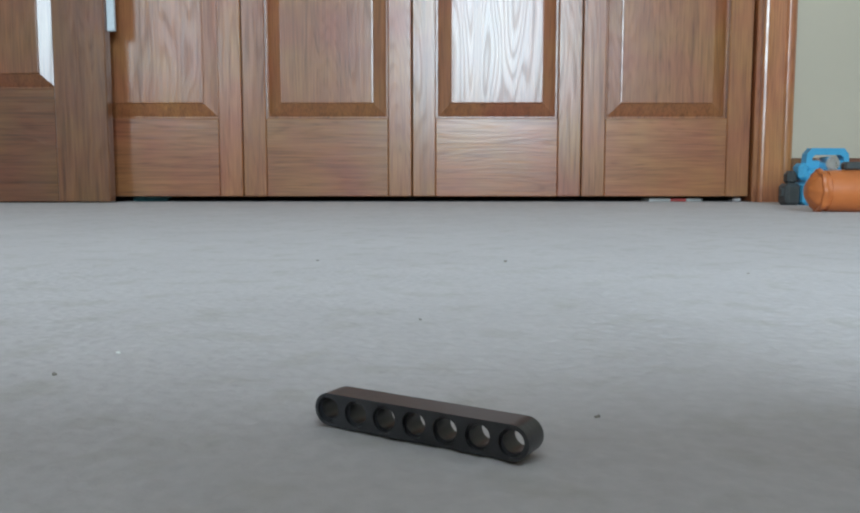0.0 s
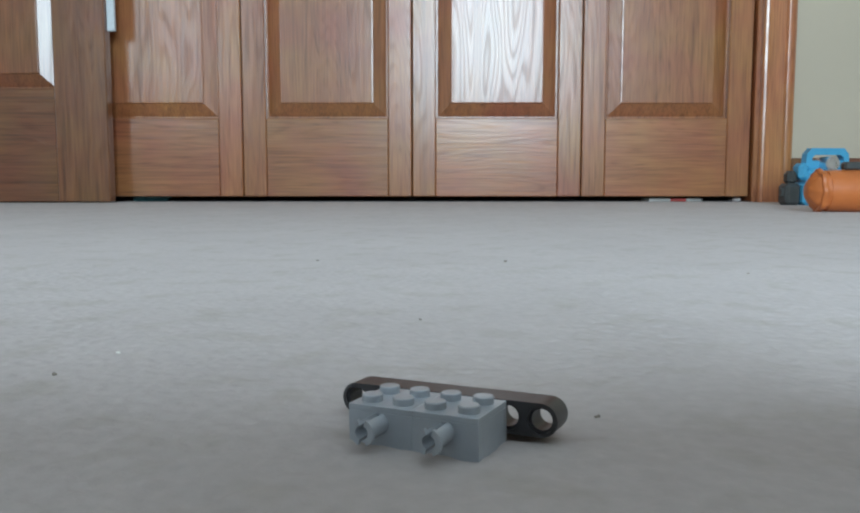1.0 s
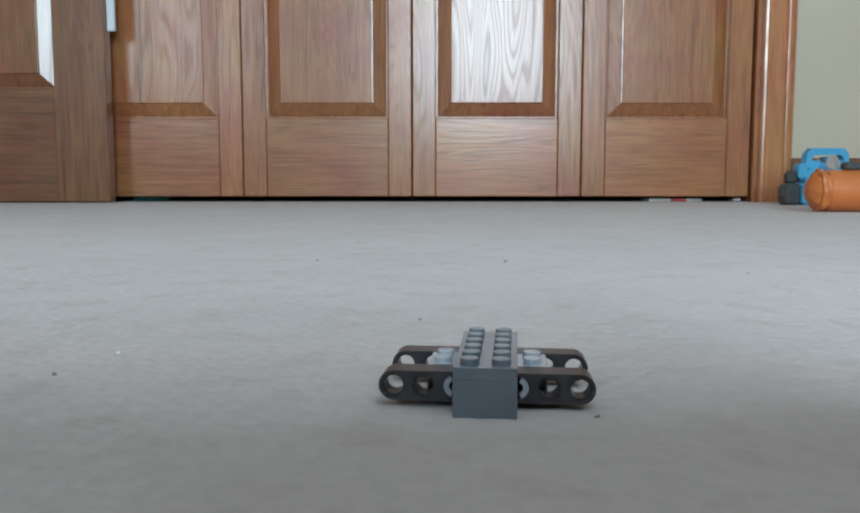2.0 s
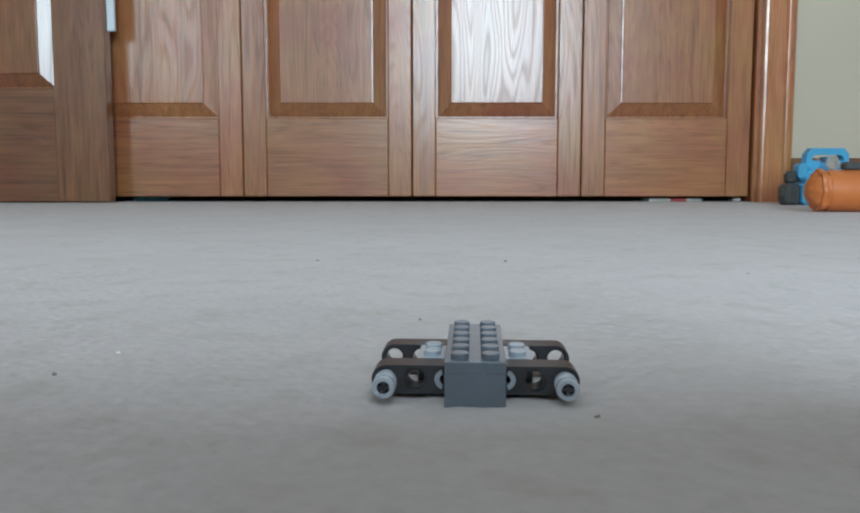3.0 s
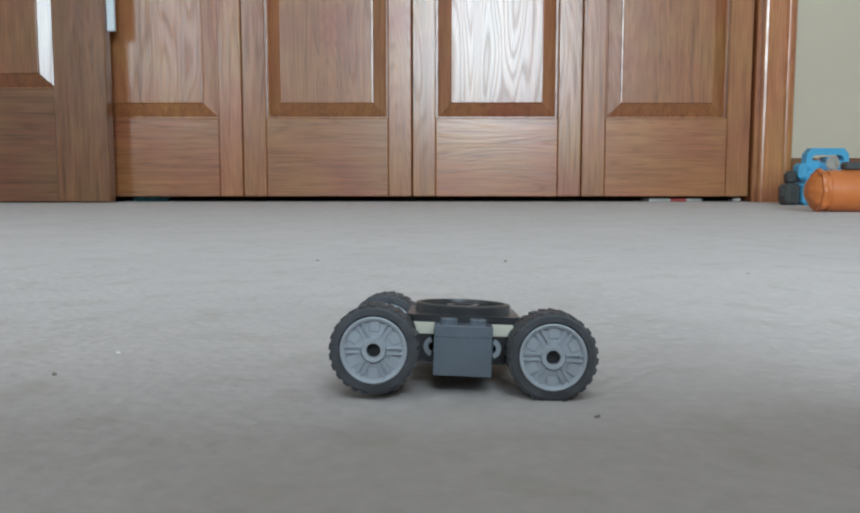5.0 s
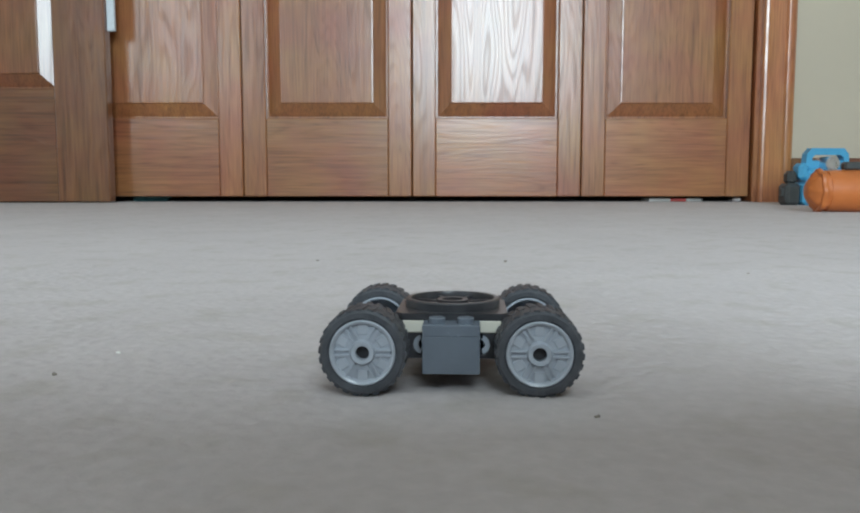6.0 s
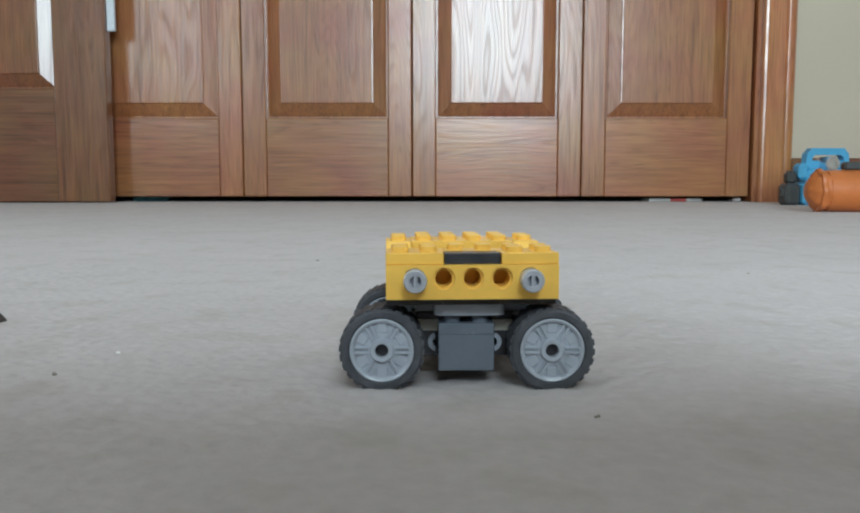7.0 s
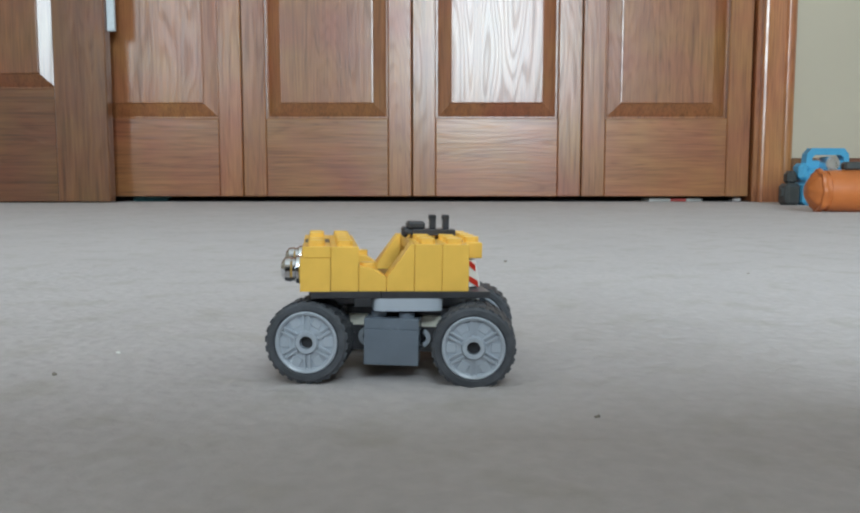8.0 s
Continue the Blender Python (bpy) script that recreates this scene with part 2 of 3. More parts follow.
def room():
    bm = bmesh.new()
    box(bm, LEFT - 0.2, RIGHT + 0.2, BACK - 0.2, 3.05, FLOOR - 0.05, FLOOR)
    single("floor", bm, CARPET, "cream cut-pile carpet with flecks and lint", kind="structure")
    bm = bmesh.new()
    box(bm, LEFT - 0.2, RIGHT + 0.2, BACK - 0.2, 3.05, TOP, TOP + 0.1)
    single("ceiling", bm, CEIL, "plain white ceiling", kind="structure")
    bm = bmesh.new()
    box(bm, LEFT, JAMB_L, WALL_Y, WALL_Y + 0.12, FLOOR, TOP)
    box(bm, JAMB_R, RIGHT, WALL_Y, WALL_Y + 0.12, FLOOR, TOP)
    box(bm, JAMB_L, JAMB_R, WALL_Y, WALL_Y + 0.12, 2.06, TOP)
    single("wall_north", bm, WALL, "beige painted wall round the closet opening", kind="structure")
    for name, x in (("wall_west", LEFT - 0.1), ("wall_east", RIGHT)):
        bm = bmesh.new()
        box(bm, x, x + 0.1, BACK, 3.0, FLOOR, TOP)
        single(name, bm, WALL, "plain beige painted wall", kind="structure")
    # wall behind with the two window openings
    bm = bmesh.new()
    xs = [LEFT] + [v for w in WINDOWS for v in w[:2]] + [RIGHT]
    for k in range(0, len(xs), 2):
        box(bm, xs[k], xs[k + 1], BACK - 0.12, BACK, FLOOR, TOP)
    for x0, x1, z0, z1 in WINDOWS:
        box(bm, x0, x1, BACK - 0.12, BACK, FLOOR, z0)
        box(bm, x0, x1, BACK - 0.12, BACK, z1, TOP)
    single("wall_south", bm, WALL, "beige painted wall with two windows", kind="structure")
    for k, (x0, x1, z0, z1) in enumerate(WINDOWS):
        win = thing("window_%d" % (k + 1), "white framed window letting in daylight", "", kind="structure")
        for nm, a in (("window_frame", (x0, x0 + 0.045, BACK - 0.05, BACK + 0.01, z0, z1)), ("window_frame", (x1 - 0.045, x1, BACK - 0.05, BACK + 0.01, z0, z1)),
                      ("window_frame", (x0 + 0.045, x1 - 0.045, BACK - 0.05, BACK + 0.01, z1 - 0.045, z1)), ("window_sill", (x0 + 0.045, x1 - 0.045, BACK - 0.05, BACK + 0.05, z0, z0 + 0.035)),
                      ("glazing_bar", (x0 + 0.045, x1 - 0.045, BACK - 0.04, BACK - 0.01, (z0 + z1) / 2 - 0.02, (z0 + z1) / 2 + 0.02))):
            bm = bmesh.new()
            box(bm, *a, bevel=0.004)
            part(nm, bm, GLASSY, win)
    # closet interior; its shade is put into the dark wall colour
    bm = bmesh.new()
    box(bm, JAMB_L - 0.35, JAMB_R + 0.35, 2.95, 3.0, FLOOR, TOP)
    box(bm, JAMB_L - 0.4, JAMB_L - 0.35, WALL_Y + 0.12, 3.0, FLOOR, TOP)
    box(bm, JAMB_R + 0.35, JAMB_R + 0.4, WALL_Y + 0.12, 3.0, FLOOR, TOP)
    single("closet_wall", bm, DARK, "closet interior walls, coloured dark as if unlit", kind="structure")


def casing():
    """Moulded oak casing and jamb on the closet opening."""
    prof = [(0, 0), (0, 0.011), (0.003, 0.0155), (0.008, 0.017), (0.012, 0.0125), (0.03, 0.0125), (0.048, 0.0135), (0.053, 0.0195), (0.060, 0.0215), (0.066, 0.0195), (0.070, 0.015), (0.073, 0.011), (0.073, 0)]
    for side, x in ((1, JAMB_R - 0.008), (-1, JAMB_L + 0.008)):
        bm = bmesh.new()
        prof = [(1.2 * u, v) for u, v in prof] if side > 0 else prof
        lo = [bm.verts.new((x + side * u, WALL_Y - v, FLOOR)) for u, v in prof]
        hi = [bm.verts.new((x + side * u, WALL_Y - v, 2.12)) for u, v in prof]
        bm.faces.new(lo)
        bm.faces.new(hi)
        for k in range(len(prof)):
            j = (k + 1) % len(prof)
            bm.faces.new((lo[k], lo[j], hi[j], hi[k]))
        single("trim", bm, OAK_PALE, "moulded varnished oak door casing", kind="structure")
        bm = bmesh.new()
        a, b = (JAMB_R - 0.020, JAMB_R - 0.001) if side > 0 else (JAMB_L + 0.001, JAMB_L + 0.020)
        box(bm, a, b, WALL_Y + 0.002, WALL_Y + 0.118, FLOOR, 2.055, 0.002)
        single("door_jamb", bm, OAK_V, "varnished oak jamb of the closet opening", kind="structure")
    bm = bmesh.new()
    box(bm, JAMB_L - 0.07, JAMB_R + 0.07, WALL_Y - 0.02, WALL_Y - 0.001, 2.121, 2.19, 0.004)
    single("trim", bm, OAK_H, "varnished oak head casing", kind="structure")
    bm = bmesh.new()
    box(bm, JAMB_R + 0.081, RIGHT, WALL_Y - 0.013, WALL_Y - 0.001, FLOOR, 0.118, 0.003)
    # oak darkened to carry the shade that lies on the baseboard
    single("baseboard", bm, oak("shaded_oak_baseboard", False, 0.55), "oak baseboard along the beige wall, shade put into its colour", kind="structure")


def panel_door(ob, w, h, thick, stile, rails, bevel, up=None, across=None):
    """A frame-and-panel oak door; its lower left front corner at the origin, face towards -y.
    rails: (z0, z1) of each cross rail from the bottom up."""
    up, across = up or OAK_V, across or OAK_H
    for x0, x1 in ((0, stile), (w - stile, w)):
        bm = bmesh.new()
        box(bm, x0, x1, 0, thick, 0, h, 0.0025)
        part("stile", bm, up, ob, smooth=0)
    for z0, z1 in rails:
        bm = bmesh.new()
        box(bm, stile + 0.0004, w - stile - 0.0004, 0.0008, thick - 0.0008, z0, z1, 0.0022)
        part("rail", bm, across, ob, smooth=0)
    for (a, z0), (z1, b) in zip(rails, rails[1:]):
        bm = bmesh.new()
        x0, x1 = stile - 0.002, w - stile + 0.002
        z0, z1 = z0 - 0.002, z1 + 0.002
        g, f = 0.018, 0.001          # depth of the groove and of the raised field
        def ring(m, y):
            return [bm.verts.new(p) for p in ((x0 + m, y, z0 + m), (x1 - m, y, z0 + m), (x1 - m, y, z1 - m), (x0 + m, y, z1 - m))]
        rs = [ring(0, thick - 0.012), ring(0, g), ring(0.008, g), ring(bevel - 0.004, f + 0.0035), ring(bevel - 0.003, f + 0.0004), ring(bevel, f)]
        bm.faces.new(rs[0])
        bm.faces.new(rs[-1])
        for p, q in zip(rs, rs[1:]):
            for k in range(4):
                bm.faces.new((p[k], p[(k + 1) % 4], q[(k + 1) % 4], q[k]))
        part("raised_panel", bm, up, ob, smooth=0)


def doors():
    w, gap = 0.4625, 0.0135
    tilts = (0.25, -0.2, -0.15, 0.2)
    for k in range(4):
        x = -0.9765 + k * (w + 0.0018)
        leaf = thing("closet_door", "varnished honey oak bifold closet door leaf with raised panels", "door",
                     pose(x, DOOR_Y, gap, 0, 0, tilts[k]), "bifold closet door leaves")
        panel_door(leaf, w - 0.001, 2.03, 0.034, 0.0635, [(0, 0.213), (0.88, 0.99), (1.93, 2.03)], 0.046)
    # room door standing open in front of the closet
    leaf = thing("open_door", "open varnished oak panelled room door standing by the closet", "door", pose(-0.844 - 0.83 * math.cos(radians(1.6)), 2.12 + 0.83 * math.sin(radians(1.6)), 0.0012, 0, 0, -1.6))
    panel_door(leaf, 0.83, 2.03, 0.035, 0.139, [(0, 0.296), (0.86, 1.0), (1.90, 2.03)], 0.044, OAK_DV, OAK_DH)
    bm = bmesh.new()
    box(bm, 0.8302, 0.851, 0.014, 0.026, 0.444, 0.95, 0.002)
    part("edge_strip", bm, PALE, leaf, "pale strip along the door edge")


room()
casing()
doors()


# ---- things by the wall and in the closet ----
def orange_tub():
    """Orange plastic tub lying on its side: ribbed rounded end, long barrel."""
    tub = thing("orange_toy_case", "orange plastic toy case lying on carpet, ribbed rounded end", "toy", pose(0.716, 1.52, FLOOR, 0, 0, -4))
    bm = bmesh.new()
    prof = [(0.030, 0.0385), (0.05, 0.0395), (0.30, 0.041), (0.32, 0.036), (0.325, 0.02)]
    rings = lathe(bm, [(r, h) for h, r in prof], "x", (0, 0, 0.0395), 32)
    cap(bm, rings[0])
    cap(bm, rings[-1])
    part("barrel", bm, ORANGE, tub)
    bm = bmesh.new()
    prof = [(-0.004, 0.014), (0.001, 0.022), (0.008, 0.031), (0.0125, 0.034), (0.0135, 0.0395), (0.0185, 0.041), (0.0225, 0.0395), (0.0235, 0.0365), (0.036, 0.0375)]
    rings = lathe(bm, [(r, h) for h, r in prof], "x", (0, 0, 0.0395), 48)
    for ring in rings[1:8]:
        for k, v in enumerate(ring):
            f = 1 + 0.05 * math.cos(2 * math.pi * k / 6)
            v.co.y, v.co.z = v.co.y * f, 0.0395 + (v.co.z - 0.0395) * f
    cap(bm, rings[0])
    cap(bm, rings[-1])
    part("scalloped_cap", bm, ORANGE, tub, "scalloped orange end cap")
    bm = bmesh.new()
    box(bm, 0.06, 0.30, -0.012, 0.012, 0.078, 0.094, 0.004)
    part("top_rail", bm, SMOKE, tub, "dark smoked plastic rail")


def blue_toy():
    toy = thing("blue_toy", "blue plastic toy with loop handle beside baseboard", "toy", pose(0.872, 1.93, FLOOR, 0, 0, 6))
    bm = bmesh.new()
    box(bm, 0.012, 0.05, -0.03, 0.03, 0.0, 0.055, 0.008)
    box(bm, 0.022, 0.14, -0.028, 0.028, 0.045, 0.088, 0.01)
    box(bm, 0.034, 0.124, -0.010, 0.010, 0.084, 0.107, 0.003)
    box(bm, 0.005, 0.03, -0.02, 0.02, 0.06, 0.10, 0.008)
    part("body", bm, BLUE, toy)
    bm = bmesh.new()
    pts = [(0.022, 0.085), (0.026, 0.122), (0.038, 0.136), (0.12, 0.136), (0.132, 0.122), (0.134, 0.085)]
    inn = [(0.036, 0.085), (0.040, 0.113), (0.046, 0.120), (0.112, 0.120), (0.119, 0.113), (0.121, 0.085)]
    ra = [[bm.verts.new((x, y, z)) for x, z in pts] for y in (-0.011, 0.011)]
    rb = [[bm.verts.new((x, y, z)) for x, z in inn] for y in (-0.011, 0.011)]
    for k in range(5):
        bm.faces.new((ra[0][k], ra[0][k + 1], rb[0][k + 1], rb[0][k]))
        bm.faces.new((ra[1][k], ra[1][k + 1], rb[1][k + 1], rb[1][k]))
        bm.faces.new((ra[0][k], ra[0][k + 1], ra[1][k + 1], ra[1][k]))
        bm.faces.new((rb[0][k], rb[0][k + 1], rb[1][k + 1], rb[1][k]))
    for k in (0, 5):
        bm.faces.new((ra[0][k], rb[0][k], rb[1][k], ra[1][k]))
    part("carry_handle", bm, BLUE, toy)
    bm = bmesh.new()
    lathe(bm, [(0.0, -0.031), (0.014, -0.031), (0.018, -0.026), (0.018, 0.02), (0.0, 0.02)], "y", (0.075, -0.012, 0.098), 18)
    part("dial", bm, STEEL, toy, "shiny grey dial")
    # added dark blocks, standing in for the dark baseboard end beside the toy
    bm = bmesh.new()
    box(bm, -0.026, 0.012, -0.018, 0.024, 0.0, 0.052, 0.007)
    box(bm, -0.018, 0.008, -0.012, 0.020, 0.050, 0.082, 0.008)
    box(bm, -0.030, -0.006, -0.008, 0.016, 0.018, 0.046, 0.006)
    part("dark_blocks", bm, SMOKE, toy, "dark blocks standing in for the baseboard end")


def closet_clutter():
    for x, w, m, nm, lab, rz in ((0.645, 0.07, PAPER, "paper_sheet", "white paper sheet lying on closet floor", 8), (0.70, 0.05, RED, "red_card", "red card lying on closet floor", -12),
                             (0.735, 0.05, PAPER, "paper_sheet", "crumpled white paper on closet floor", 20)):
        bm = bmesh.new()
        box(bm, -w / 2, w / 2, -0.03, 0.03, 0, 0.0095, 0.0015)
        single(nm, bm, m, lab, "paper", at=pose(x, 2.285, FLOOR, 0, 0, rz))
    bm = bmesh.new()
    box(bm, -0.05, 0.05, -0.03, 0.03, 0, 0.02, 0.006)
    single("folded_cloth", bm, TEAL, "teal folded cloth lying on closet floor", "cloth", at=pose(-0.80, 2.31, FLOOR, 0, 0, 10))
    bm = bmesh.new()
    box(bm, -0.012, 0.012, -0.02, 0.02, 0, 0.012, 0.003)
    single("metal_bracket", bm, STEEL, "small metal door pivot bracket on floor", "bracket", at=pose(0.85, 2.24, FLOOR))


orange_tub()
blue_toy()
closet_clutter()


# ---- carpet pile and lint ----
def blurred(a, n):
    """A wrapped box blur of a height field, n cells wide, twice."""
    for _ in range(2):
        for ax in (0, 1):
            a = sum(np.roll(a, k, ax) for k in range(-n, n + 1)) / (2 * n + 1)
    return a / a.std()


def pile_sheet():
    """The trodden pile: a fine uneven sheet over the carpet round the toy, fading out at its rim."""
    rng = np.random.default_rng(4)
    gap, x0, x1, y0, y1 = 0.0009, -0.42, 0.42, 0.09, 0.62
    nx, ny = int((x1 - x0) / gap), int((y1 - y0) / gap)
    h = 0.00013 * blurred(rng.normal(size=(ny, nx)), 1) + 0.00007 * blurred(rng.normal(size=(ny, nx)), 4) + 0.00011 * blurred(rng.normal(size=(ny, nx)), 16)
    ys, xs = np.meshgrid(np.linspace(y0, y1, ny), np.linspace(x0, x1, nx), indexing="ij")
    rim = np.minimum(np.minimum(xs - x0, x1 - xs), np.minimum(ys - y0, (y1 - ys) * 0.5))
    fade = np.clip(rim / 0.05, 0, 1)
    z = FLOOR + 0.00015 + fade * (0.0006 + np.maximum(h, -0.0006))
    v = np.stack([xs, ys, z], -1).reshape(-1, 3)
    a = (np.arange(ny - 1)[:, None] * nx + np.arange(nx - 1)[None]).ravel()
    me = bpy.data.meshes.new("carpet_pile")
    f = np.stack([a, a + 1, a + nx + 1, a + nx], -1)
    me.vertices.add(len(v))
    me.vertices.foreach_set("co", v.ravel())
    me.loops.add(f.size)
    me.loops.foreach_set("vertex_index", f.ravel())
    me.polygons.add(len(f))
    me.polygons.foreach_set("loop_start", np.arange(0, f.size, 4))
    me.update(calc_edges=True)
    me.materials.append(CARPET)
    me.shade_smooth()
    tagged(new("carpet_pile", me), "short cream carpet pile, slightly uneven", "carpet pile", kind="stuff")


pile_sheet()


def lint(x, y, size, mat, seed):
    rng = random.Random(seed)
    bm = bmesh.new()
    for k in range(5):
        bmesh.ops.create_icosphere(bm, subdivisions=1, radius=size * rng.uniform(0.25, 0.5),
                                   matrix=Matrix.Translation((rng.uniform(-0.5, 0.5) * size, rng.uniform(-0.4, 0.4) * size, size * 0.2)))
    single("lint_speck", bm, mat, "tiny dark speck of lint on the carpet" if mat is LINT else "tiny pale tuft of fluff on the carpet", "lint", "lint on the carpet", at=pose(x, y, PILE + 0.0002))


for k, (x, y, s, m) in enumerate(((0.0545, 0.577, 0.0028, LINT), (-0.082, 0.583, 0.0022, LINT), (-0.0042, 0.334, 0.0016, LINT), (-0.114, 0.238, 0.0022, LINT),
                                  (0.0415, 0.194, 0.0018, LINT), (0.20, 0.50, 0.0020, LINT), (-0.106, 0.268, 0.0020, PAPER))):
    lint(x, y, 0.62 * s, m, k)


def tablet():
    """The recording device itself, standing on the carpet; it shades the carpet before it."""
    tab = thing("tablet", "black tablet standing upright on the carpet", "tablet", pose(0, -0.0235, FLOOR, -5.44))
    bm = bmesh.new()
    box(bm, -0.19, 0.19, -0.005, 0.005, 0, 0.175, 0.003)
    part("body", bm, DEVICE, tab)
    bm = bmesh.new()
    box(bm, -0.18, 0.18, -0.0062, -0.0052, 0.008, 0.164, 0.0004)
    part("screen", bm, BLACK, tab, "dark glossy screen")


tablet()


# ---- the toy truck, in millimetres; its origin lies in the middle at the height of the axles ----
def mm(name, bm, mat, parent, label="", at=None):
    bmesh.ops.transform(bm, matrix=Matrix.Scale(0.001, 4), verts=bm.verts)
    return part(name, bm, mat, parent, label, at)


def mpose(x, y, z, rx=0, ry=0, rz=0):
    return pose(x / 1000, y / 1000, z / 1000, rx, ry, rz)


def studs(bm, xs, ys, z, r=2.4, h=1.7):
    for x in xs:
        for y in ys:
            disc(bm, r, z - 0.2, z + h, "z", (x, y, 0), 16, 0.25)


def brick(x0, x1, y0, y1, z0, z1, top=True):
    """A studded brick or plate on the 8 mm grid."""
    bm = bmesh.new()
    g = 0.035
    box(bm, x0 + g, x1 - g, y0 + g, y1 - g, z0, z1, 0.18)
    if top:
        nx, ny = round((x1 - x0) / 8), round((y1 - y0) / 8)
        studs(bm, [x0 + 4 + 8 * k for k in range(nx)], [y0 + 4 + 8 * k for k in range(ny)], z1)
    return bm


def hollow_brick(h, z0, z1):
    """A two by two brick, open below, with its inner tube."""
    bm = bmesh.new()
    box(bm, -h, h, -h, h, z1 - 1.4, z1, 0.12)
    for k in (-1, 1):
        box(bm, -h, h, min(k * h, k * (h - 1.4)), max(k * h, k * (h - 1.4)), z0, z1 - 1.41, 0.1)
        box(bm, min(k * h, k * (h - 1.4)), max(k * h, k * (h - 1.4)), -h + 1.41, h - 1.41, z0, z1 - 1.41, 0.1)
    lathe(bm, [(3.2, z1 - 1.4), (3.2, z0), (2.4, z0), (2.4, z1 - 1.4)], "z", (0, 0, 0), 20)
    studs(bm, [-4, 4], [-4, 4], z1)
    return bm


def beam_mesh(n=7):
    """A round-ended beam with n open holes along x, counterbored on both faces."""
    bm = bmesh.new()
    seg, half = 24, 3.9
    for k in range(n):
        cx = 8 * (k - (n - 1) / 2)
        prof = [(None, -half), (None, -half + 0.0), (3.1, -half), (3.1, -half + 0.9), (2.45, -half + 0.9), (2.45, half - 0.9), (3.1, half - 0.9), (3.1, half)]

        def outer(i):
            a = 2 * math.pi * i / seg
            c, s = math.cos(a), math.sin(a)
            if (k == 0 and c < -1e-6) or (k == n - 1 and c > 1e-6):
                return half * c, half * s
            if i % (seg // 2) == seg // 4:
                return 0.0, half * s
            if (i * 8) % seg == 0 and i % (seg // 4):
                return math.copysign(4, c), math.copysign(half, s)
            f = min(4 / abs(c) if abs(c) > 1e-6 else 99, half / abs(s) if abs(s) > 1e-6 else 99)
            return f * c, f * s
        o0 = [bm.verts.new((cx + outer(i)[0], -half, outer(i)[1])) for i in range(seg)]
        o1 = [bm.verts.new((cx + outer(i)[0], half, outer(i)[1])) for i in range(seg)]
        rings = lathe(bm, [(r, h) for r, h in prof if r], "y", (cx, 0, 0), seg)
        for i in range(seg):
            j = (i + 1) % seg
            bm.faces.new((o0[i], o0[j], rings[0][j], rings[0][i]))
            bm.faces.new((o1[i], o1[j], rings[-1][j], rings[-1][i]))
            xm = (o0[i].co.x + o0[j].co.x) / 2 - cx
            inner = abs(abs(xm) - 4) < 0.02 and not ((k == 0 and xm < 0) or (k == n - 1 and xm > 0))
            if not inner:
                bm.faces.new((o0[i], o0[j], o1[j], o1[i]))
    bmesh.ops.remove_doubles(bm, verts=bm.verts, dist=0.01)
    return bm


def pin(bm, x, y0, y1, z=0.0):
    """A hollow split pin along y: two half shells with a flange."""
    d = 1 if y1 > y0 else -1
    for start in (-70, 110):
        seg = 10
        prof = [(2.4, y0), (2.4, y1 - d * 1.0), (2.95, y1 - d * 0.9), (2.95, y1), (1.55, y1), (1.55, y0)]
        rows = []
        for r, h in prof:
            rows.append([bm.verts.new((x + r * math.cos(radians(start + 140 * k / seg)), h, z + r * math.sin(radians(start + 140 * k / seg)))) for k in range(seg + 1)])
        for a, b in zip(rows, rows[1:]):
            for k in range(seg):
                bm.faces.new((a[k], a[k + 1], b[k + 1], b[k]))
        for k in (0, seg):
            bm.faces.new([r[k] for r in rows])


